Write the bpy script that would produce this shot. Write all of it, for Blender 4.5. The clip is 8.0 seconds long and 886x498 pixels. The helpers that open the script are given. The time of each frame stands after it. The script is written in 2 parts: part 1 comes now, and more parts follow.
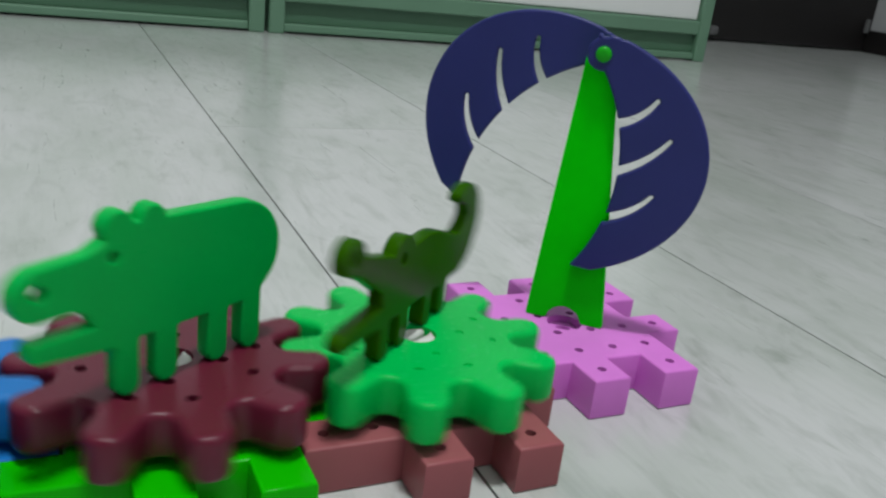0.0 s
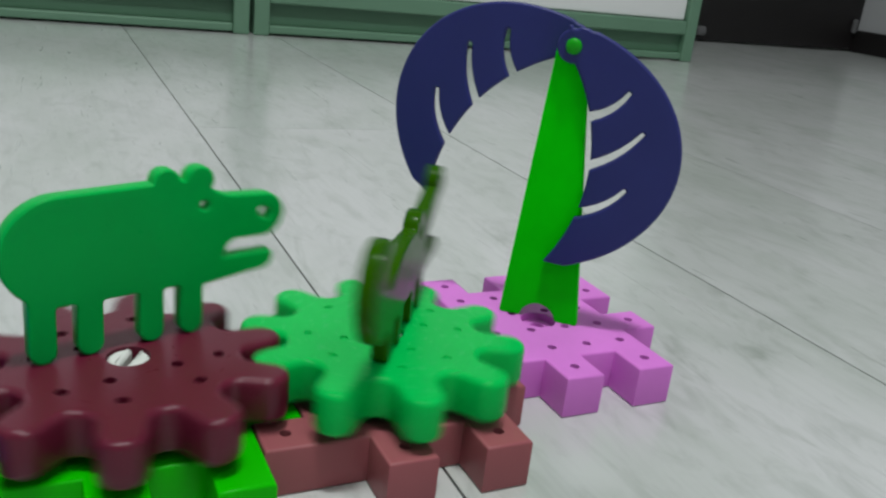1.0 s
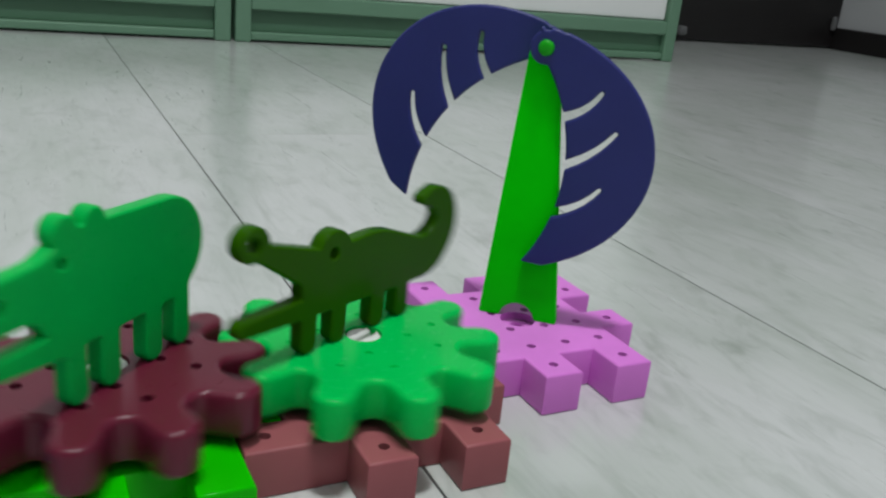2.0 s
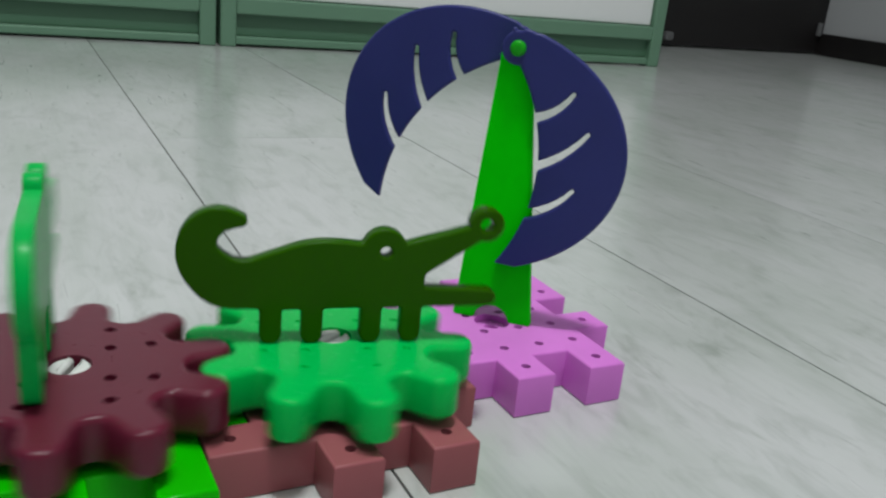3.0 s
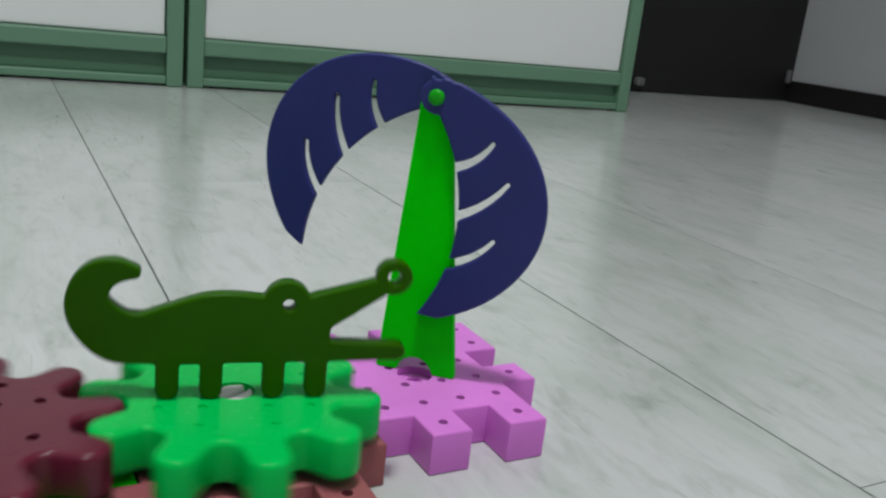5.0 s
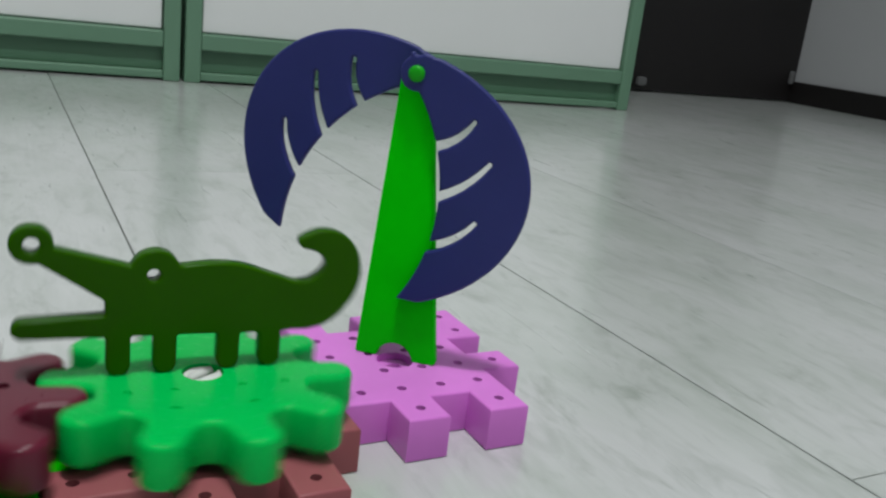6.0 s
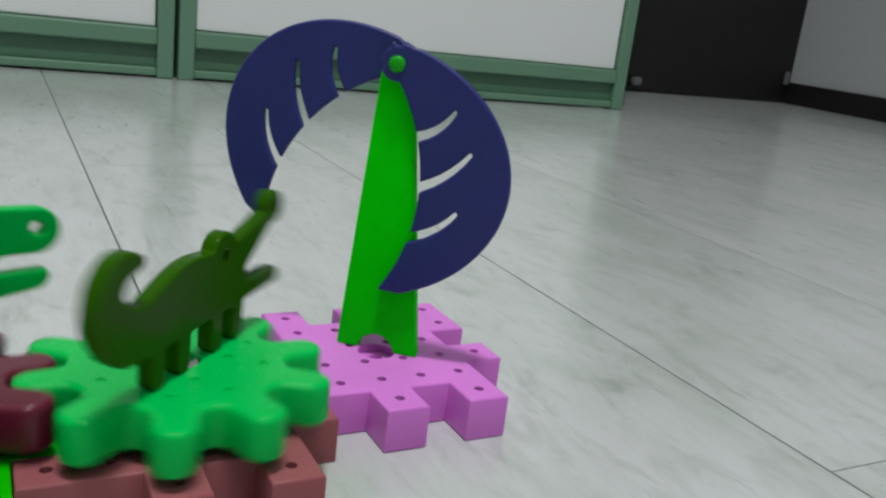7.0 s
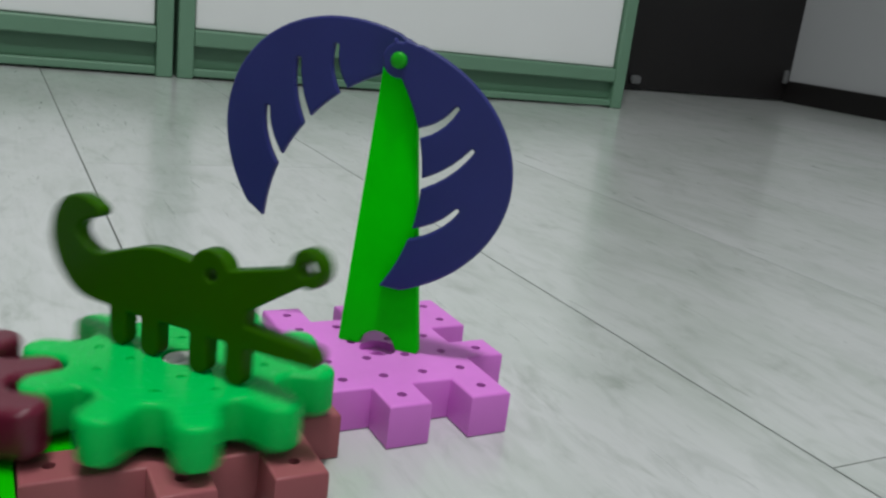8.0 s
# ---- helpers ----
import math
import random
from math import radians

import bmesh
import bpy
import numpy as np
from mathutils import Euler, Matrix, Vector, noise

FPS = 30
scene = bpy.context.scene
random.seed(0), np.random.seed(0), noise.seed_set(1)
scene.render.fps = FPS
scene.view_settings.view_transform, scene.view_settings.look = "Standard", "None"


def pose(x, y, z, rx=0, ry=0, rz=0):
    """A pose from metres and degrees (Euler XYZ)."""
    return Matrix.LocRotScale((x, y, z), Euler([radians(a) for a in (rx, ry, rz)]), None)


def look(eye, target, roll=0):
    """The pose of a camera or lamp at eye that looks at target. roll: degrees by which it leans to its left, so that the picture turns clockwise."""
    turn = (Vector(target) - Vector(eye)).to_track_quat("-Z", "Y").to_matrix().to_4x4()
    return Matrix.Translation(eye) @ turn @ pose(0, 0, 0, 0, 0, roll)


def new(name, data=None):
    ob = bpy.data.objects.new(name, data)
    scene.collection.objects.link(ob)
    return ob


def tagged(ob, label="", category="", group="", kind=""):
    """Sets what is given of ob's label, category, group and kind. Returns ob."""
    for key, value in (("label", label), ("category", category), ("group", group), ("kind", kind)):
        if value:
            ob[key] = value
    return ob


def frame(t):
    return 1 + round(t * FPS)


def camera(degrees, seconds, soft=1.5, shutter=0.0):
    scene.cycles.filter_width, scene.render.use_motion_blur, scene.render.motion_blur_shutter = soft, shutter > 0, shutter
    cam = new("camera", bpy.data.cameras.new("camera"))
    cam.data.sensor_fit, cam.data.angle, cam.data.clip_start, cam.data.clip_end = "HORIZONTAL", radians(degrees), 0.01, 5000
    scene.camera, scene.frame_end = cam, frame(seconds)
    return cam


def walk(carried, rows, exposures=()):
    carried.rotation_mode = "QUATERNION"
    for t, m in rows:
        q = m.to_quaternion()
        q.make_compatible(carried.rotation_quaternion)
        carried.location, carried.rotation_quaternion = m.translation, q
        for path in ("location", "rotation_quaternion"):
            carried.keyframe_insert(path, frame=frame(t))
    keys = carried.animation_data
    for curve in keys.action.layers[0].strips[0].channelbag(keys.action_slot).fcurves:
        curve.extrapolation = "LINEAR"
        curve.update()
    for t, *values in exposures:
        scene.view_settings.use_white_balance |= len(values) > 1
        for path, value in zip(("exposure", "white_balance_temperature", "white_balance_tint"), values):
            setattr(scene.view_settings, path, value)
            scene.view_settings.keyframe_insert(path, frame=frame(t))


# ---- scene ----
cam = camera(54.1, 8.0, soft=2.5, shutter=0.3)
walk(cam, [
    (0.0, look((-0.1636, -0.2342, 0.1518), (-0.0364, 0.0179, 0.0507), 6.8)),
    (0.5, look((-0.1557, -0.2332, 0.1481), (-0.0276, 0.0190, 0.0479), 6.7)),
    (1.0, look((-0.1538, -0.2341, 0.1485), (-0.0245, 0.0176, 0.0488), 6.5)),
    (1.5, look((-0.1537, -0.2323, 0.1497), (-0.0228, 0.0185, 0.0498), 5.9)),
    (1.7, look((-0.1530, -0.2350, 0.1493), (-0.0212, 0.0154, 0.0498), 5.7)),
    (2.8, look((-0.1467, -0.2399, 0.1488), (-0.0110, 0.0102, 0.0534), 5.9)),
    (3.0, look((-0.1450, -0.2399, 0.1476), (-0.0090, 0.0097, 0.0516), 5.8)),
    (3.5, look((-0.1414, -0.2456, 0.1513), (-0.0047, 0.0043, 0.0574), 5.7)),
    (4.0, look((-0.1327, -0.2468, 0.1552), (0.0056, 0.0042, 0.0661), 5.7)),
    (4.5, look((-0.1243, -0.2464, 0.1520), (0.0156, 0.0051, 0.0677), 5.7)),
    (4.7, look((-0.1241, -0.2452, 0.1521), (0.0178, 0.0059, 0.0693), 6.2)),
    (5.8, look((-0.1110, -0.2418, 0.1446), (0.0304, 0.0099, 0.0635), 6.6)),
    (6.0, look((-0.1107, -0.2419, 0.1430), (0.0303, 0.0100, 0.0616), 6.7)),
    (6.5, look((-0.1092, -0.2439, 0.1409), (0.0325, 0.0078, 0.0601), 6.7)),
    (7.0, look((-0.1056, -0.2456, 0.1403), (0.0362, 0.0061, 0.0593), 6.9)),
    (7.5, look((-0.1075, -0.2440, 0.1392), (0.0345, 0.0074, 0.0581), 6.9)),
    (8.0, look((-0.1065, -0.2453, 0.1393), (0.0357, 0.0062, 0.0580), 6.9)),
], exposures=[(0.0, 0.0), (8.0, 0.0)])

# ---- world and lights ----
U = 0.015            # one grid step of the building plates
TOP = 1.02           # height of a plate, in grid steps


def at(x, y, z=0.0):
    """A place in metres from grid steps; z counts from the top of the plates."""
    return Vector((x * U, y * U, (z + TOP) * U))


world = bpy.data.worlds.new("world")
world.use_nodes = True
world.node_tree.nodes["Background"].inputs[0].default_value = (0.8, 0.9, 1.0, 1)
world.node_tree.nodes["Background"].inputs[1].default_value = 0.05
scene.world = world


def overhead_lamp(x, y, size, power, color):
    data = bpy.data.lights.new("overhead_light", "AREA")
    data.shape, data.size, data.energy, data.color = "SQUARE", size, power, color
    ob = new("overhead_light", data)
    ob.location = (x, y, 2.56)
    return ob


overhead_lamp(-0.2, -0.36, 0.22, 39, (0.945, 1.0, 0.975))
# Second lamp is unseen, added as soft fill for the front faces.
overhead_lamp(0.1, -1.9, 0.6, 11, (0.945, 1.0, 0.975))

# ---- materials ----


def material(name):
    m = bpy.data.materials.new(name)
    m.use_nodes = True
    nodes, links = m.node_tree.nodes, m.node_tree.links
    return m, nodes, links, nodes["Principled BSDF"]


def plastic(name, color, rough=0.32, vary=0.12, sss=0.0, bump=0.025, gleam=0.25):
    """Moulded toy plastic: slightly uneven colour, faint scuffs in the gloss, fine relief."""
    m, nodes, links, bsdf = material(name)
    coord = nodes.new("ShaderNodeTexCoord")
    cloud = nodes.new("ShaderNodeTexNoise")
    cloud.inputs["Scale"].default_value, cloud.inputs["Detail"].default_value = 45, 4
    fine = nodes.new("ShaderNodeTexNoise")
    fine.inputs["Scale"].default_value, fine.inputs["Detail"].default_value = 420, 3
    links.new(coord.outputs["Object"], cloud.inputs["Vector"])
    links.new(coord.outputs["Object"], fine.inputs["Vector"])
    mix = nodes.new("ShaderNodeMix")
    mix.data_type = "RGBA"
    mix.inputs["A"].default_value = (*[c * (1 - vary) for c in color], 1)
    mix.inputs["B"].default_value = (*[min(1, c * (1 + vary)) for c in color], 1)
    links.new(cloud.outputs["Fac"], mix.inputs["Factor"])
    links.new(mix.outputs["Result"], bsdf.inputs["Base Color"])
    gloss = nodes.new("ShaderNodeMapRange")
    gloss.inputs["To Min"].default_value, gloss.inputs["To Max"].default_value = rough - 0.08, rough + 0.1
    links.new(fine.outputs["Fac"], gloss.inputs["Value"])
    links.new(gloss.outputs["Result"], bsdf.inputs["Roughness"])
    relief = nodes.new("ShaderNodeBump")
    relief.inputs["Strength"].default_value, relief.inputs["Distance"].default_value = bump, 0.0003
    links.new(fine.outputs["Fac"], relief.inputs["Height"])
    links.new(relief.outputs["Normal"], bsdf.inputs["Normal"])
    bsdf.inputs["Specular IOR Level"].default_value = gleam
    if sss:
        bsdf.inputs["Subsurface Weight"].default_value = sss
        bsdf.inputs["Subsurface Radius"].default_value = (0.004, 0.006, 0.004)
        bsdf.inputs["Subsurface Scale"].default_value = 0.6
    return m


PINK = plastic("pink_plastic", (0.78, 0.22, 0.77), 0.42)
ROSE = plastic("dusty_red_plastic", (0.36, 0.105, 0.12), 0.4)
LIME = plastic("lime_plastic", (0.004, 0.52, 0.0), 0.2, sss=0.2, gleam=0.14)
BLUE = plastic("blue_plastic", (0.015, 0.2, 0.6), 0.3, gleam=0.18)
MINT = plastic("bright_green_plastic", (0.0, 0.56, 0.095), 0.24, sss=0.1, gleam=0.12)
WINE = plastic("burgundy_plastic", (0.135, 0.012, 0.033), 0.3, gleam=0.35)
OLIVE = plastic("olive_green_plastic", (0.026, 0.108, 0.0), 0.2, gleam=0.08)
HIPPO = plastic("green_plastic", (0.0, 0.49, 0.085), 0.3, sss=0.2, gleam=0.11)
TRUNK = plastic("leaf_green_plastic", (0.0, 0.82, 0.0), 0.5, sss=0.25, gleam=0.08)
BUTTON = plastic("pivot_green_plastic", (0.01, 0.42, 0.01), 0.4)
NAVY = plastic("navy_plastic", (0.026, 0.032, 0.19), 0.42, gleam=0.4)
WHITE = plastic("white_plastic", (0.8, 0.8, 0.78), 0.35, 0.03)


def painted(name, color, rough, scale=6.0, vary=0.08, bump=0.15):
    """Painted sheet, board or wall: soft stains, brush or roller relief."""
    m, nodes, links, bsdf = material(name)
    coord = nodes.new("ShaderNodeTexCoord")
    stain = nodes.new("ShaderNodeTexNoise")
    stain.inputs["Scale"].default_value, stain.inputs["Detail"].default_value = scale, 6
    fine = nodes.new("ShaderNodeTexNoise")
    fine.inputs["Scale"].default_value, fine.inputs["Detail"].default_value = 260, 3
    links.new(coord.outputs["Object"], stain.inputs["Vector"])
    links.new(coord.outputs["Object"], fine.inputs["Vector"])
    mix = nodes.new("ShaderNodeMix")
    mix.data_type = "RGBA"
    mix.inputs["A"].default_value = (*[c * (1 - vary) for c in color], 1)
    mix.inputs["B"].default_value = (*[min(1, c * (1 + vary)) for c in color], 1)
    links.new(stain.outputs["Fac"], mix.inputs["Factor"])
    links.new(mix.outputs["Result"], bsdf.inputs["Base Color"])
    bsdf.inputs["Roughness"].default_value = rough
    relief = nodes.new("ShaderNodeBump")
    relief.inputs["Strength"].default_value, relief.inputs["Distance"].default_value = bump, 0.0006
    links.new(fine.outputs["Fac"], relief.inputs["Height"])
    links.new(relief.outputs["Normal"], bsdf.inputs["Normal"])
    return m


FRAME = painted("sage_green_paint", (0.14, 0.27, 0.18), 0.4)
# Plinth board tone, darker than the sage of the frame.
KICK = painted("plinth_sage", (0.08, 0.18, 0.11), 0.45)
PANEL = painted("white_panel", (0.84, 0.84, 0.85), 0.35, 3, 0.04)
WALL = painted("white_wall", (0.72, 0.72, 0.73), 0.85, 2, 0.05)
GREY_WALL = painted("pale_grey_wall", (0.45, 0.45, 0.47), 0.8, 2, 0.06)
DARK = painted("black_brown_wood", (0.008, 0.006, 0.0065), 0.5, 8, 0.2)
METAL = painted("dull_grey_metal", (0.13, 0.13, 0.135), 0.5)
CEILING = painted("white_ceiling", (0.8, 0.8, 0.8), 0.9, 2, 0.03)


def laminate():
    """Pale grey wood laminate: long grain along the plank, cloudy patches and some knots, another stretch of it on each plank."""
    m, nodes, links, bsdf = material("grey_wood_laminate")
    coord, info = nodes.new("ShaderNodeTexCoord"), nodes.new("ShaderNodeObjectInfo")
    spread = nodes.new("ShaderNodeVectorMath")
    spread.operation = "SCALE"
    spread.inputs[0].default_value = (7.0, 13.0, 3.0)
    links.new(info.outputs["Random"], spread.inputs["Scale"])
    shift = nodes.new("ShaderNodeVectorMath")
    links.new(coord.outputs["Object"], shift.inputs[0])
    links.new(spread.outputs["Vector"], shift.inputs[1])

    def streaks(scale, stretch, detail, distortion):
        mapping = nodes.new("ShaderNodeMapping")
        mapping.inputs["Scale"].default_value = (1, stretch, 1)
        links.new(shift.outputs["Vector"], mapping.inputs["Vector"])
        tex = nodes.new("ShaderNodeTexNoise")
        for key, value in (("Scale", scale), ("Detail", detail), ("Distortion", distortion), ("Roughness", 0.65)):
            tex.inputs[key].default_value = value
        links.new(mapping.outputs["Vector"], tex.inputs["Vector"])
        return tex.outputs["Fac"]

    def ramp(value, *stops):
        node = nodes.new("ShaderNodeValToRGB")
        node.color_ramp.elements[0].position, node.color_ramp.elements[0].color = stops[0][0], (*stops[0][1], 1)
        node.color_ramp.elements[1].position, node.color_ramp.elements[1].color = stops[1][0], (*stops[1][1], 1)
        links.new(value, node.inputs["Fac"])
        return node.outputs["Color"]

    def times(a, b, amount=1.0):
        node = nodes.new("ShaderNodeMix")
        node.data_type, node.blend_type = "RGBA", "MULTIPLY"
        node.inputs["Factor"].default_value = amount
        links.new(a, node.inputs["A"])
        links.new(b, node.inputs["B"])
        return node.outputs["Result"]

    grain = streaks(190, 0.07, 5, 1.0)
    bands = streaks(7, 0.4, 4, 0.8)
    clouds = streaks(14, 0.45, 4, 1.2)
    flecks = streaks(75, 0.33, 4, 1.0)
    marks = streaks(17, 0.4, 6, 2.0)
    color = ramp(bands, (0.34, (0.55, 0.58, 0.555)), (0.62, (0.65, 0.652, 0.66)))
    color = times(color, ramp(grain, (0.3, (0.88, 0.89, 0.88)), (0.52, (1, 1, 1))), 0.5)
    color = times(color, ramp(clouds, (0.34, (0.84, 0.865, 0.84)), (0.55, (1, 1, 1))), 0.7)
    color = times(color, ramp(flecks, (0.3, (0.78, 0.8, 0.78)), (0.5, (1, 1, 1))), 0.75)
    color = times(color, ramp(marks, (0.27, (0.5, 0.54, 0.49)), (0.42, (1, 1, 1))), 0.62)
    color = times(color, ramp(streaks(11, 0.5, 3, 2.5), (0.28, (0.66, 0.71, 0.65)), (0.43, (1, 1, 1))), 0.4)   # knots
    links.new(color, bsdf.inputs["Base Color"])
    gloss = nodes.new("ShaderNodeMapRange")
    gloss.inputs["To Min"].default_value, gloss.inputs["To Max"].default_value = 0.34, 0.24
    links.new(grain, gloss.inputs["Value"])
    links.new(gloss.outputs["Result"], bsdf.inputs["Roughness"])
    bsdf.inputs["Coat Weight"].default_value, bsdf.inputs["Coat Roughness"].default_value = 0.7, 0.17
    relief = nodes.new("ShaderNodeBump")
    relief.inputs["Strength"].default_value, relief.inputs["Distance"].default_value = 0.1, 0.0003
    links.new(grain, relief.inputs["Height"])
    links.new(relief.outputs["Normal"], bsdf.inputs["Normal"])
    return m


FLOOR = laminate()
JOINT = painted("dark_joint", (0.12, 0.125, 0.12), 0.8)

# ---- shapes ----


def finish(bm, material_, smooth=0):
    mesh = bpy.data.meshes.new("mesh")
    bm.to_mesh(mesh)
    bm.free()
    mesh.materials.append(material_)
    if smooth:
        mesh.polygons.foreach_set("use_smooth", [True] * len(mesh.polygons))
        mesh.set_sharp_from_angle(angle=radians(smooth))
    return mesh


def part(name, mesh, parent=None, label="", m=None):
    ob = new(name, mesh)
    if parent:
        ob.parent = parent
    if m is not None:
        ob.matrix_basis = m
    if label:
        ob["label"] = label
    return ob


def box(x0, x1, y0, y1, z0, z1, material_, bevel=0.0):
    """A box in metres with bevelled edges."""
    bm = bmesh.new()
    bmesh.ops.create_cube(bm, size=1)
    for v in bm.verts:
        v.co = Vector(((x0 + x1) / 2 + v.co.x * (x1 - x0), (y0 + y1) / 2 + v.co.y * (y1 - y0), (z0 + z1) / 2 + v.co.z * (z1 - z0)))
    if bevel:
        bmesh.ops.bevel(bm, geom=bm.edges[:], offset=bevel, segments=2, affect="EDGES", profile=0.5)
    return finish(bm, material_)


# Flat outlines are given as distance fields: negative inside.
def bar(x, y, x0, y0, x1, y1, r0, r1=None):
    """A round-ended bar from (x0, y0) to (x1, y1), r0 thick at its start and r1 at its end."""
    r1 = r0 if r1 is None else r1
    dx, dy = x1 - x0, y1 - y0
    k = np.clip(((x - x0) * dx + (y - y0) * dy) / (dx * dx + dy * dy), 0, 1)
    return np.hypot(x - x0 - k * dx, y - y0 - k * dy) - (r0 + (r1 - r0) * k)


def sweep(x, y, stops, n=7):
    """A smooth curved limb through its stops (x, y, thickness)."""
    stops = [np.array(p) for p in (stops[0], *stops, stops[-1])]
    line = []
    for a, b, c, d in zip(stops, stops[1:], stops[2:], stops[3:]):
        for i in range(n):
            k = i / n
            line.append(0.5 * (2 * b + (c - a) * k + (2 * a - 5 * b + 4 * c - d) * k ** 2 + (3 * b - a - 3 * c + d) * k ** 3))
    line.append(stops[-1])
    return join(*[bar(x, y, a[0], a[1], b[0], b[1], a[2], b[2]) for a, b in zip(line, line[1:])])


def disc(x, y, cx, cy, r):
    return np.hypot(x - cx, y - cy) - r


def blend(a, b, k):
    """A union whose inner corners are rounded by k."""
    h = np.clip(0.5 + 0.5 * (b - a) / k, 0, 1)
    return b * (1 - h) + a * h - k * h * (1 - h)


def join(*fields):
    return np.minimum.reduce(fields)


def cut(a, *others):
    for b in others:
        a = np.maximum(a, -b)
    return a


def outline(field, x0, x1, y0, y1, step):
    """The closed lines on which the field is zero."""
    xs, ys = np.arange(x0, x1 + step, step), np.arange(y0, y1 + step, step)
    v = field(*np.meshgrid(xs, ys, indexing="ij"))
    v = np.where(np.abs(v) < 1e-6, 1e-6, v)
    inside, after = v < 0, {}

    def cross(i, j, k, l):
        f = v[i, j] / (v[i, j] - v[k, l])
        return (xs[i] + f * (xs[k] - xs[i]), ys[j] + f * (ys[l] - ys[j]))

    mixed = np.argwhere((inside[:-1, :-1] != inside[1:, :-1]) | (inside[:-1, :-1] != inside[:-1, 1:]) | (inside[:-1, :-1] != inside[1:, 1:]))
    place = {}
    for i, j in mixed.tolist():
        corners = [(i, j), (i + 1, j), (i + 1, j + 1), (i, j + 1)]
        starts, ends = [], []
        for a, b in zip(corners, corners[1:] + corners[:1]):
            if inside[a] != inside[b]:
                key = (min(a, b), max(a, b))
                place[key] = cross(*a, *b)
                (ends if inside[a] else starts).append(key)
        for s, e in zip(starts, ends):
            after[e] = s
    loops = []
    while after:
        first, key = next(iter(after.items()))
        loop, k = [], first
        while k in after:
            loop.append(place[k])
            k = after.pop(k)
        loops.append(loop)
    return [thin(loop, step * 0.015) for loop in loops if len(loop) > 4]


def thin(loop, slack):
    """Leaves out points that lie on the line between their neighbours."""
    kept = [loop[0]]
    for i in range(1, len(loop) - 1):
        (ax, ay), (bx, by), (cx, cy) = kept[-1], loop[i], loop[i + 1]
        run = math.hypot(cx - ax, cy - ay)
        if run < 1e-9:
            continue
        off = abs((bx - ax) * (cy - ay) - (by - ay) * (cx - ax)) / run
        if off > slack or run > 0.5:
            kept.append((bx, by))
    return kept + [loop[-1]]


def ring(cx, cy, r, n=20):
    return [(cx + r * math.cos(2 * math.pi * i / n), cy + r * math.sin(2 * math.pi * i / n)) for i in range(n)]


def creased(mesh, angle=38):
    """Smooth shading that stops at sharp edges and round flat ends, so that flat faces stay flat."""
    mesh.polygons.foreach_set("use_smooth", [True] * len(mesh.polygons))
    mesh.set_sharp_from_angle(angle=radians(angle))
    bm = bmesh.new()
    bm.from_mesh(mesh)
    axis = max(range(3), key=lambda k: sum(f.calc_area() for f in bm.faces if abs(f.normal[k]) > 0.9999))
    for e in bm.edges:
        flat = [abs(f.normal[axis]) > 0.9999 for f in e.link_faces]
        if any(flat) and not all(flat):
            e.smooth = False
    bm.to_mesh(mesh)
    bm.free()
    return mesh


def slab(loops, low, high, edge, material_, upright=False, rounds=2):
    """A slab with rounded edges from closed outlines (inner ones are holes), in grid steps, from low to high; upright turns its second axis up."""
    data = bpy.data.curves.new("outline", "CURVE")
    data.dimensions, data.fill_mode = "2D", "BOTH"
    for loop in loops:
        spline = data.splines.new("POLY")
        spline.points.add(len(loop) - 1)
        for p, (x, y) in zip(spline.points, loop):
            p.co = (x, y, 0, 1)
        spline.use_cyclic_u = True
    data.extrude, data.bevel_depth, data.offset, data.bevel_resolution = (high - low) / 2 - edge, edge, -edge, rounds
    ob = new("outline", data)
    mesh = bpy.data.meshes.new_from_object(ob.evaluated_get(bpy.context.evaluated_depsgraph_get()))
    bpy.data.objects.remove(ob)
    bpy.data.curves.remove(data)
    bm = bmesh.new()
    bm.from_mesh(mesh)
    bmesh.ops.remove_doubles(bm, verts=bm.verts, dist=1e-4)
    bm.to_mesh(mesh)
    bm.free()
    mesh.transform(Matrix.Translation((0, 0, (low + high) / 2)))
    if upright:
        mesh.transform(Matrix.Rotation(radians(90), 4, "X"))
    mesh.transform(Matrix.Scale(U, 4))
    mesh.materials.clear()
    mesh.materials.append(material_)
    return creased(mesh)


def drilled(mesh, holes, top, deep, n=14):
    """The mesh with blind round holes (x, y, radius) sunk into its top, in grid steps."""
    bm = bmesh.new()
    for x, y, r in holes:
        bmesh.ops.create_cone(bm, cap_ends=True, segments=n, radius1=r * U, radius2=r * U, depth=2 * deep * U, matrix=Matrix.Translation(Vector((x, y, top)) * U))
    tool_mesh = bpy.data.meshes.new("drill")
    bm.to_mesh(tool_mesh)
    bm.free()
    block, tool = new("block", mesh), new("drill", tool_mesh)
    mod = block.modifiers.new("drill", "BOOLEAN")
    mod.object, mod.operation, mod.solver = tool, "DIFFERENCE", "EXACT"
    done = bpy.data.meshes.new_from_object(block.evaluated_get(bpy.context.evaluated_depsgraph_get()))
    bpy.data.objects.remove(block)
    bpy.data.objects.remove(tool)
    return creased(done)


def lathe(profile, material_, n=32, smooth=40):
    """A turned body from (radius, height) pairs in grid steps."""
    bm = bmesh.new()
    rows = [[bm.verts.new((r * U * math.cos(2 * math.pi * i / n), r * U * math.sin(2 * math.pi * i / n), z * U)) for i in range(n)] for r, z in profile]
    for a, b in zip(rows, rows[1:]):
        for i in range(n):
            bm.faces.new((a[i], a[(i + 1) % n], b[(i + 1) % n], b[i]))
    bm.faces.new(rows[-1])
    bm.faces.new(rows[0][::-1])
    return finish(bm, material_, smooth)


# ---- the room ----
X0, X1, Y0, Y1, H = -2.6, 114.3 * U, -3.2, 89.5 * U, 2.6


def structure(name, mesh, label, category):
    return tagged(part(name, mesh), label, category, kind="structure")


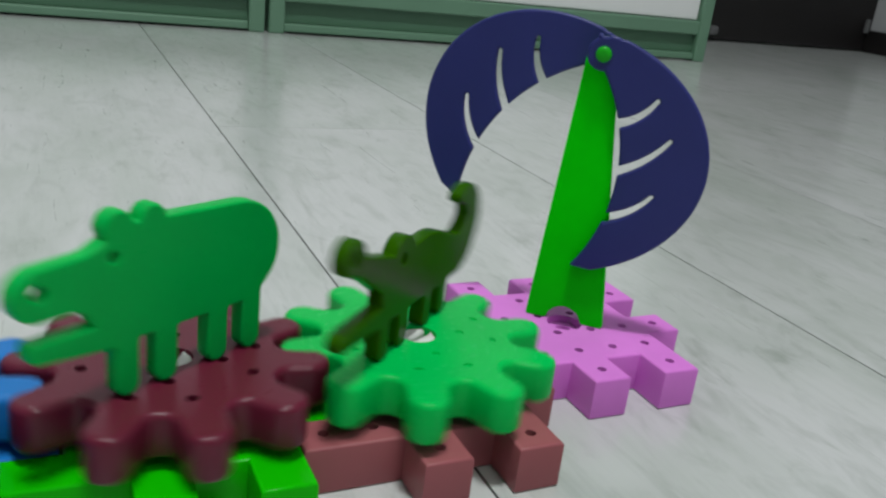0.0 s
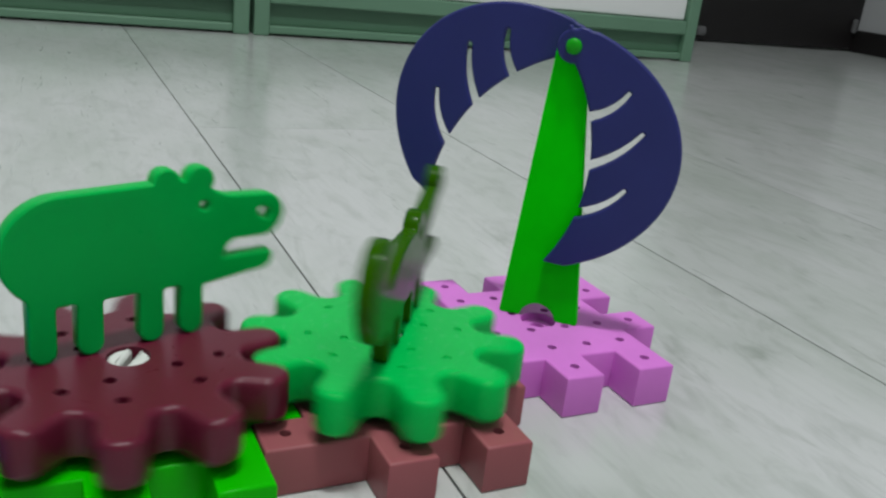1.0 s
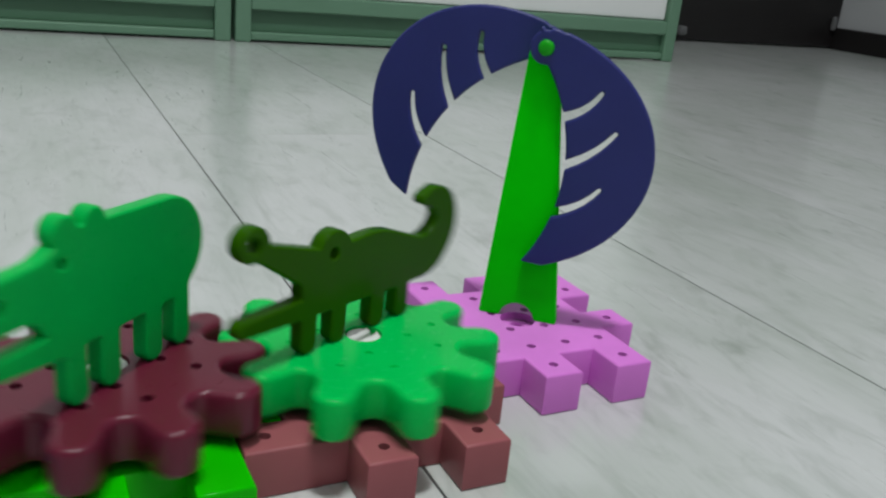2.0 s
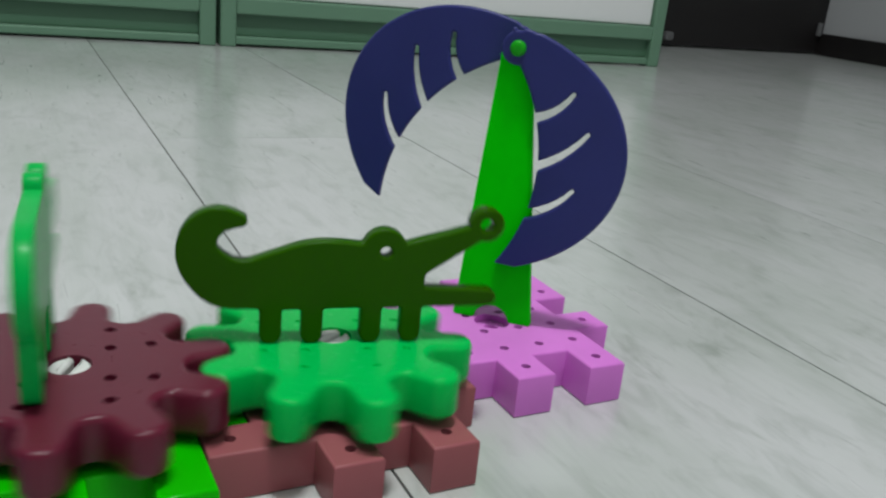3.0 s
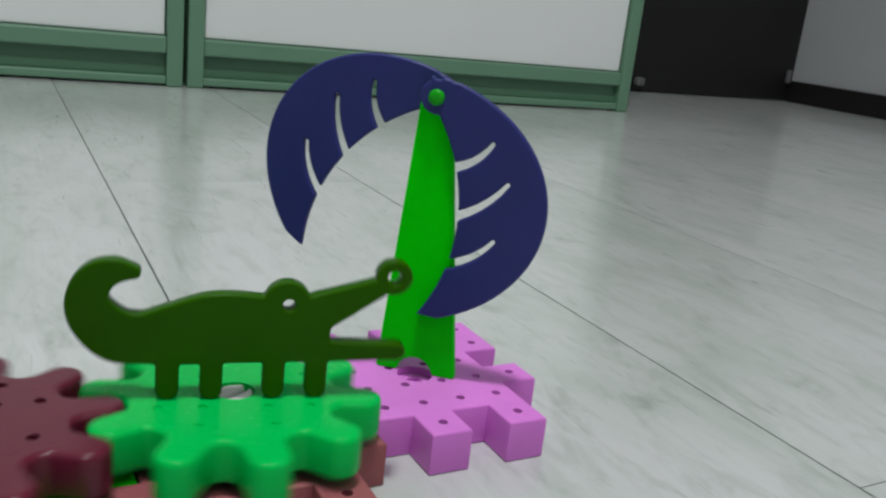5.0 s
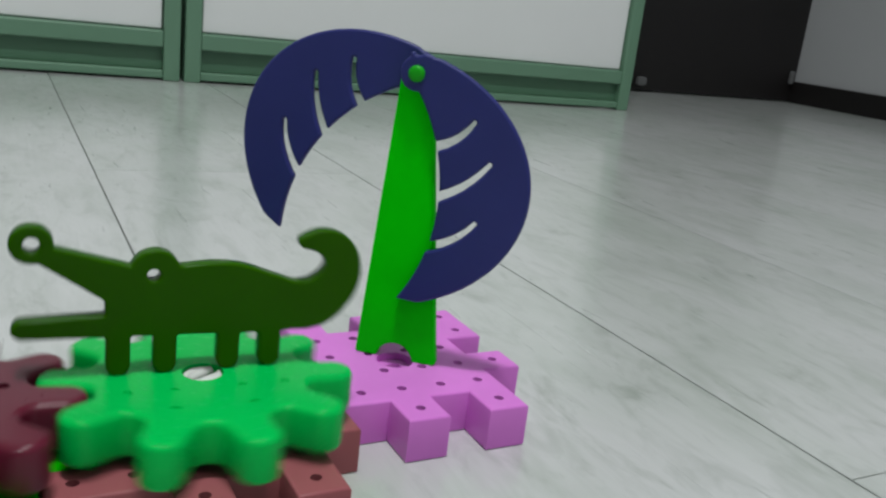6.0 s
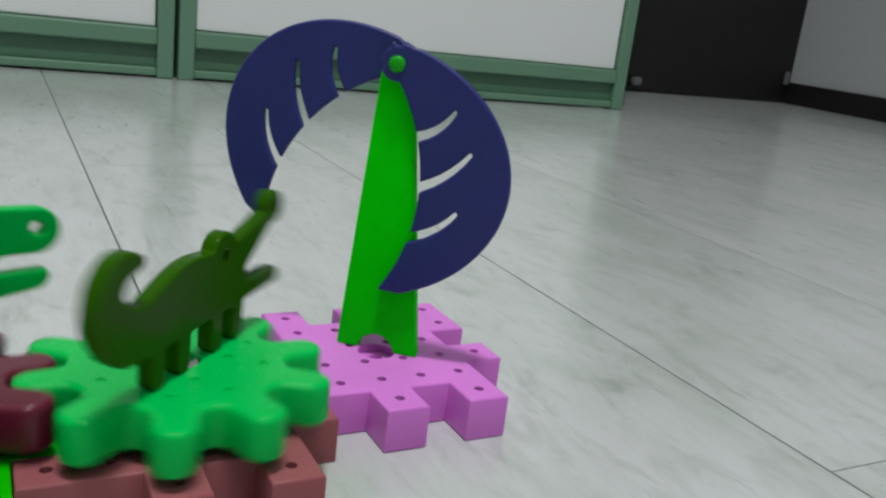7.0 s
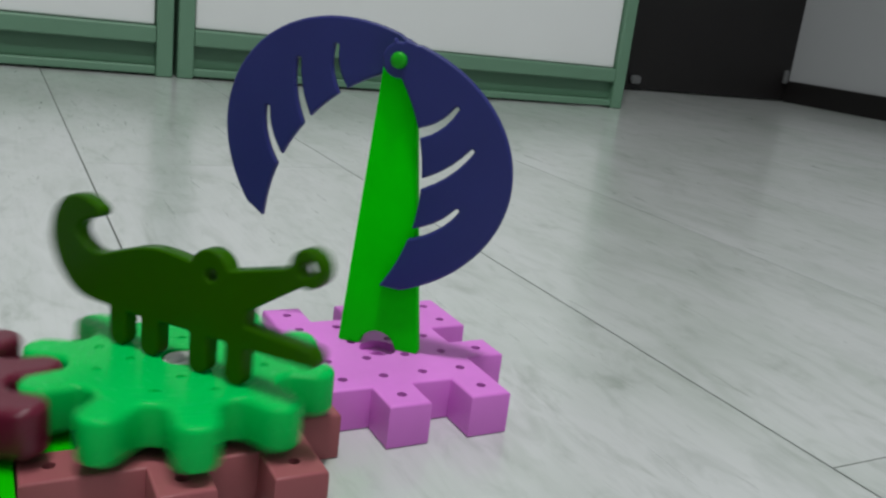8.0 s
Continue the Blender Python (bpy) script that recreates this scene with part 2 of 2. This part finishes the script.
structure("wall_north", box(X0, X1 + 0.12, Y1, Y1 + 0.12, 0, H, WALL), "plain white plastered wall behind green cabinets", "wall")
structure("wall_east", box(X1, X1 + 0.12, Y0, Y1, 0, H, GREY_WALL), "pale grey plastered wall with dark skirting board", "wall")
# West and south walls are unseen additions; their grey cuts bounced light.
structure("wall_west", box(X0 - 0.12, X0, Y0, Y1 + 0.12, 0, H, GREY_WALL), "unseen pale grey wall that dims bounced light", "wall")
structure("wall_south", box(X0, X1, Y0 - 0.12, Y0, 0, H, GREY_WALL), "unseen pale grey wall that dims bounced light", "wall")
structure("ceiling", box(X0 - 0.12, X1 + 0.12, Y0 - 0.12, Y1 + 0.12, H, H + 0.1, CEILING), "plain white ceiling", "ceiling")
structure("baseboard", box(X1 - 0.012, X1, Y0, Y1 - 0.03, 0, 3.5 * U, DARK, 0.002), "black-brown wooden skirting board", "baseboard")
door = structure("door_1", box(79.4 * U, X1 - 0.001, Y1 - 0.03, Y1 - 0.001, 0.003, 2.05, DARK, 0.003), "closed black-brown wooden door", "door")
part("hinge", box(X1 - 0.03, X1 - 0.018, Y1 - 0.042, Y1 - 0.03, 3.0 * U, 5.2 * U, METAL, 0.004), door, "pale metal hinge")
part("door_stop", box(79.9 * U, 81.5 * U, Y1 - 0.048, Y1 - 0.03, 1.0 * U, 2.3 * U, METAL, 0.006), door, "small pale rubber stop")


# Cabinets: white doors in sage green frames on a recessed plinth.
def cabinet(x0, x1, label):
    y, deep, high = 65.1 * U, 0.34, 0.86
    w = 1.45 * U
    cab = tagged(new("cabinet"), label, "cabinet", "green framed cabinets along the wall")
    cab.matrix_basis = pose(x0 * U, y - (x0 - 10) * U * math.tan(radians(2.7)), 0, 0, 0, -2.7)
    wide = (x1 - x0) * U
    part("body", box(0.002, wide - 0.002, 0.022, deep, 0.012, high, FRAME, 0.002), cab)
    for a in (0, wide - w):
        part("post", box(a, a + w, 0, 0.03, 0, high, FRAME, 0.0025), cab)
    part("bottom_rail", box(w, wide - w, 0.001, 0.021, 2.92 * U, 4.42 * U, FRAME, 0.0025), cab)
    part("top_rail", box(w, wide - w, 0.001, 0.021, high - 0.03, high, FRAME, 0.0025), cab)
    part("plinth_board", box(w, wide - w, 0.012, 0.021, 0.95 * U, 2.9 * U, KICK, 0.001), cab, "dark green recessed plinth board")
    part("plinth_lip", box(w, wide - w, 0.003, 0.021, 0.2 * U, 0.93 * U, FRAME, 0.002), cab)
    part("door_panel", box(w + 0.002, wide - w - 0.002, 0.009, 0.021, 4.5 * U, high - 0.032, PANEL, 0.002), cab, "smooth white door panel")
    return cab


cabinet(9.35, 58.9, "sage green cabinet with a smooth white door")
cabinet(-40.6, 9.02, "sage green cabinet with a white door beside its twin")

# ---- the toy ----
CROC, BEAST, THIRD = (-3.64, -0.52), (-8.69, -0.50), (-13.78, -0.48)   # axles of the three gears


def plate(name, cells, x, y, material_, label, pegs=True):
    """A building plate: 4 by 4 squares with a ring of interlocking teeth, a peg hole in each square and an axle hole in the middle."""
    squares = {(i, j) for i in range(4) for j in range(4)} | set(cells)
    edges = {}
    for i, j in squares:
        for (di, dj), a, b in (((0, -1), (0, 0), (1, 0)), ((1, 0), (1, 0), (1, 1)), ((0, 1), (1, 1), (0, 1)), ((-1, 0), (0, 1), (0, 0))):
            if (i + di, j + dj) not in squares:
                edges[(i + a[0], j + a[1])] = (i + b[0], j + b[1])
    first = min(edges)
    loop, k = [], first
    while True:
        loop.append(k)
        k = edges[k]
        if k == first:
            break
    # only the corners, shifted so that a square's middle has whole numbers; teeth a little slimmer than their squares
    n = len(loop)
    corners = [loop[i] for i in range(n) if (loop[i][0] - loop[i - 1][0]) * (loop[(i + 1) % n][1] - loop[i][1]) != (loop[i][1] - loop[i - 1][1]) * (loop[(i + 1) % n][0] - loop[i][0])]
    corners = [(a - 0.5, b - 0.5) for a, b in corners]
    holes = [(i, j, 0.115) for i, j in sorted(squares)] if pegs else []
    ob = tagged(part(name, drilled(slab([corners], -TOP, 0, 0.065, material_), holes + [(1.5, 1.5, 0.46)], 0, 0.62)), label, "building plate", "interlocking plates of the gear toy")
    ob.location = at(x, y, 0)
    part("hub", slab([ring(1.5, 1.5, 0.455, 28), ring(1.5, 1.5, 0.2, 20)], -0.615, -0.18, 0.03, material_), ob)
    return ob


RIGHT, BACK, LEFT, FRONT = [(4, 1), (4, 3)], [(0, 4), (2, 4)], [(-1, 0), (-1, 2)], [(1, -1), (3, -1)]
plate("building_plate", RIGHT + BACK + LEFT + FRONT + [(4, 4)], 0, 0, PINK, "pink plastic plate with square teeth on the floor")
plate("building_plate", RIGHT + BACK + LEFT + FRONT, -5.12, -2.03, ROSE, "dusty red plastic plate with square teeth under a gear")
plate("building_plate", RIGHT + BACK + LEFT + FRONT, -10.15, -2.01, LIME, "glossy lime green plastic plate with square teeth under a gear", False)
plate("building_plate", RIGHT + BACK + LEFT + FRONT, -15.2, -1.99, BLUE, "blue plastic plate under the blue gear")


def gear(material_, label, turn, peg, sunk):
    """A ten-toothed gear with rounded teeth, peg holes and an axle hole; turn: degrees of its teeth against its animal; peg, sunk: radius and depth of the holes."""
    def field(x, y):
        f = disc(x, y, 0, 0, 2.05)
        for i in range(10):
            a = radians(36 * i + turn)
            f = blend(f, bar(x, y, 1.5 * math.cos(a), 1.5 * math.sin(a), 2.57 * math.cos(a), 2.57 * math.sin(a), 0.46, 0.4), 0.22)
        return f
    loops = outline(field, -3.3, 3.3, -3.3, 3.3, 0.05)
    holes = [(sx * a, sy * b, peg) for a, b in ((0.62, 0.7), (1.44, 0.7), (0.7, 1.44)) for sx in (-1, 1) for sy in (-1, 1)]
    mesh = drilled(drilled(slab(loops, 0.24, 1.13, 0.13, material_, rounds=3), holes, 1.13, sunk), [(0, 0, 0.395)], 1.13, 0.5, 32)
    return tagged(part("toy_gear", mesh), label, "gear", "meshing gears of the toy")


def axle(x, y, turn):
    """A white pin with a split round head that holds a gear on its plate."""
    pin = tagged(new("axle_pin"), "white plastic axle pin with a split round head", "axle pin", "axles of the gears")
    pin.location, pin.rotation_euler = at(x, y, 0), (0, 0, radians(turn))
    part("shaft", lathe([(0.2, -0.3), (0.2, 0.6)], WHITE, 20), pin)
    for side in (0, 180):
        def half(px, py):
            return np.maximum(disc(px, py, 0, 0, 0.38), 0.07 - px)
        mesh = slab(outline(half, -0.6, 0.6, -0.6, 0.6, 0.03), 0.55, 1.1, 0.09, WHITE)
        part("head", mesh, pin, m=pose(0, 0, 0, 0, 0, side))
    return pin


def crocodile(x, y):
    f = bar(x, y, 2.9, 3.5, 1.3, 2.74, 0.17, 0.46)                                   # upper jaw
    f = join(f, disc(x, y, 3.03, 3.67, 0.37))                                        # nostril knob
    f = join(f, bar(x, y, 3.2, 2.0, 1.4, 2.02, 0.19, 0.24))                          # lower jaw
    body = sweep(x, y, ((1.15, 2.44, 0.66), (0.4, 2.49, 0.72), (-0.4, 2.5, 0.75), (-1.1, 2.38, 0.65), (-1.7, 2.29, 0.54), (-2.2, 2.32, 0.54), (-2.53, 2.56, 0.49), (-2.72, 2.84, 0.43),
                        (-2.77, 3.12, 0.38), (-2.7, 3.38, 0.35), (-2.53, 3.58, 0.31), (-2.27, 3.68, 0.24), (-1.95, 3.66, 0.13)))
    f = blend(join(f, disc(x, y, 0.92, 3.08, 0.46)), body, 0.06)
    for leg in (1.57, 0.72, -0.49, -1.32):
        f = blend(f, bar(x, y, leg, 2.2, leg, 1.18, 0.22), 0.06)
    return cut(f, disc(x, y, 3.03, 3.67, 0.145), disc(x, y, 0.95, 3.04, 0.12))


def hippo(x, y):
    f = join(bar(x, y, -0.98, 3.09, 1.15, 3.12, 1.05, 1.08), disc(x, y, 0.91, 4.19, 0.26), disc(x, y, 1.57, 4.16, 0.29))
    f = blend(f, bar(x, y, 1.3, 3.37, 2.94, 3.31, 0.48, 0.46), 0.22)                 # head and snout
    jaw = np.maximum(bar(x, y, 1.5, 2.26, 2.95, 2.36, 0.3, 0.24), y - 2.51)          # lower jaw, flat on top
    f = cut(join(f, jaw), bar(x, y, 2.3, 2.67, 4.5, 2.67, 0.155))                    # open mouth
    for leg in (-1.36, -0.53, 0.62, 1.42):
        f = blend(f, bar(x, y, leg, 2.4, leg, 1.2, 0.235), 0.08)
    return cut(f, disc(x, y, 1.66, 3.66, 0.1), disc(x, y, 2.96, 3.36, 0.135))


def animal(name, field, side, material_, label, category, long=0.98, high=0.98):
    """A flat upright animal, plugged in beside its gear's axle; side: the way to its middle plane, to its left."""
    shape = outline(lambda x, y: field(x / long, (y - 1.13) / high + 0.96), -3.6, 3.8, 0.8, 5.0, 0.03)
    mesh = slab(shape, -side - 0.17, -side + 0.17, 0.05, material_, upright=True, rounds=2)
    return tagged(part(name, mesh), label, category, "animals on the gears")


green_gear = gear(MINT, "bright green plastic gear carrying a crocodile", -6, 0.09, 0.035)
wine_gear = gear(WINE, "glossy burgundy plastic gear carrying a hippopotamus", -7, 0.115, 0.3)
blue_gear = gear(BLUE, "blue plastic gear beside the burgundy gear", 18, 0.1, 0.1)
croc = animal("toy_crocodile", crocodile, -0.23, OLIVE, "flat olive green plastic crocodile with an open mouth", "toy animal", 0.985, 0.95)
beast = animal("toy_hippo", hippo, 0.5, HIPPO, "flat green plastic hippopotamus with an open mouth", "toy animal", 0.995, 0.965)
axle(*CROC, -58)
axle(*BEAST, -28)
axle(*THIRD, 20)


# The palm: a flat tapering trunk and two slit leaves on one pivot, standing across the plate.
def trunk(x, y):
    f = np.maximum.reduce([-y, y - 6.9, (x - 1.04) * 0.9935 + y * 0.114, -(x + 1.0) * 0.9972 + y * 0.074])
    return cut(join(f, disc(x, y, -0.08, 6.93, 0.34)), disc(x, y, 0.0, -0.06, 0.46))


def leaf(x, y):
    """One leaf about its pivot: outside a wide oval, inside a hollow arc with three curved slits and the pivot's ring."""
    c, k = math.cos(radians(1.8)), math.sin(radians(1.8))
    u, v = x + 0.83, y + 2.52
    f = (np.hypot((u * c + v * k) / 3.82, (v * c - u * k) / 3.09) - 1) * 3.2
    f = cut(f, disc(x, y, -3.51, -2.97, 4.43))
    f = np.maximum.reduce([f, -x - 0.1, y - 0.4, -y - 5.3])
    f = join(f, disc(x, y, 0, 0, 0.4), disc(x, y, -0.16, 0.4, 0.06), bar(x, y, 0.1, 0.4, 0.28, 0.38, 0.055))
    for x0, y0, x1, y1 in ((0.69, -1.52, 1.46, -0.84), (0.9, -2.66, 1.96, -1.71), (0.88, -3.86, 1.84, -3.12)):
        mx, my = (x0 + x1) / 2 + 0.14, (y0 + y1) / 2 - 0.14
        curve = [((1 - k) ** 2 * x0 + 2 * k * (1 - k) * mx + k * k * x1, (1 - k) ** 2 * y0 + 2 * k * (1 - k) * my + k * k * y1, 0.11 - 0.06 * k) for k in (-0.25, 0, 0.2, 0.4, 0.6, 0.8, 1.0)]
        for (ax, ay, ar), (bx, by, br) in zip(curve, curve[1:]):
            f = cut(f, bar(x, y, ax, ay, bx, by, ar, br))
    return f


palm = tagged(new("toy_palm_tree"), "flat plastic palm tree with navy leaves on a green trunk", "toy tree")
palm.matrix_basis = Matrix.Translation(at(1.5, 1.59)) @ pose(0, 0, 0, 0, 0, -40.8)
part("trunk", slab(outline(trunk, -1.4, 1.4, -0.4, 7.5, 0.05), -0.3, 0.0, 0.03, TRUNK, upright=True), palm)
leaf_lines = outline(leaf, -0.7, 3.2, -5.6, 0.7, 0.04)
part("leaf", slab(leaf_lines, 0.02, 0.22, 0.06, NAVY, upright=True), palm, m=Matrix.Translation(Vector((-0.08, 0, 6.94)) * U) @ Matrix.Rotation(radians(2.5), 4, "Y"))
part("leaf", slab([[(-a, b) for a, b in loop] for loop in leaf_lines], -0.51, -0.31, 0.06, NAVY, upright=True), palm,
     m=Matrix.Translation(Vector((-0.08, 0, 6.89)) * U) @ Matrix.Rotation(radians(35.1), 4, "Y"))
pivot = part("pivot", lathe([(0.14, -0.55), (0.14, 0.22), (0.19, 0.225), (0.185, 0.29), (0.14, 0.33), (0.07, 0.345)], BUTTON, 24, 60), palm, "round green pivot button")
pivot.matrix_basis = Matrix.Translation(Vector((-0.08, 0, 6.94)) * U) @ Matrix.Rotation(radians(90), 4, "X")

# ---- the floor: planks in staggered rows ----
floor = structure("floor", box(X0 - 0.12, X1 + 0.12, Y0 - 0.12, Y1 + 0.12, -0.05, -0.002, JOINT), "pale grey wood laminate floor with thin dark joints", "floor")
WIDE, LONG, GAP = 13.3 * U, 82 * U, 0.0005
TIGHT = 0.00028
LAID = pose(0, 0, 0, 0, 0, -0.9)      # the planks lie slightly askew to the toy
starts = {0: 27.5 * U, 1: -4.95 * U, -1: -9 * U, 2: 52 * U}
cuts = {}
for row in range(-13, 10):
    x = (-2.93 * U) + row * WIDE
    wide = min(WIDE, X1 + 0.16 - x)
    left, right = (GAP if row in (0, 1) else TIGHT), (GAP if row in (-1, 0) else TIGHT)     # two joints have opened a little
    y = starts.get(row, (27.5 + 32.7 * row + 11 * (row % 3)) * U)
    y -= LONG * math.ceil((y - Y0) / LONG)
    while y < Y1 + 0.1 and wide > 0.01:
        y0, y1 = max(y, Y0 - 0.1), min(y + LONG, Y1 + 0.1)
        size = (round(wide, 4), round(y1 - y0, 4), left, right)
        if y1 - y0 > 0.01:
            if size not in cuts:
                cuts[size] = box(left, size[0] - right, TIGHT, size[1] - TIGHT, -0.008, 0.0, FLOOR)
            part("plank", cuts[size], floor, m=LAID @ Matrix.Translation((x, y0, 0)))
        y += LONG


def angle(t):
    """The way the crocodile looks, in degrees, by the clock."""
    marks = [(0.0, -138), (0.5, 128), (1.0, 415), (1.5, 676), (1.7, 779), (2.8, 1322), (3.0, 1427), (3.5, 1704), (4.0, 1968), (4.5, 2245), (4.7, 2346), (5.8, 2936), (6.0, 3057), (6.5, 3352), (7.0, 3647), (7.5, 3957), (8.0, 4266)]
    for (t0, a0), (t1, a1) in zip(marks, marks[1:]):
        if t <= t1:
            return a0 + (a1 - a0) * (t - t0) / (t1 - t0)
    return marks[-1][1]


def motions():
    """The gears turn against one another, each with its animal; the second pair drops back a little in the play between the teeth."""
    times = [i / 15 for i in range(121)]
    for thing, (x, y), way, start, play in ((green_gear, CROC, 1, 0, 0), (croc, CROC, 1, 0, 0), (wine_gear, BEAST, -1, 72.2, -0.75), (beast, BEAST, -1, 72.2, -0.75), (blue_gear, THIRD, 1, 0, 0)):
        px, py, pz = at(x, y)
        walk(thing, [(t, pose(px, py, pz, 0, 0, start + play * t + way * angle(t))) for t in times])


motions()
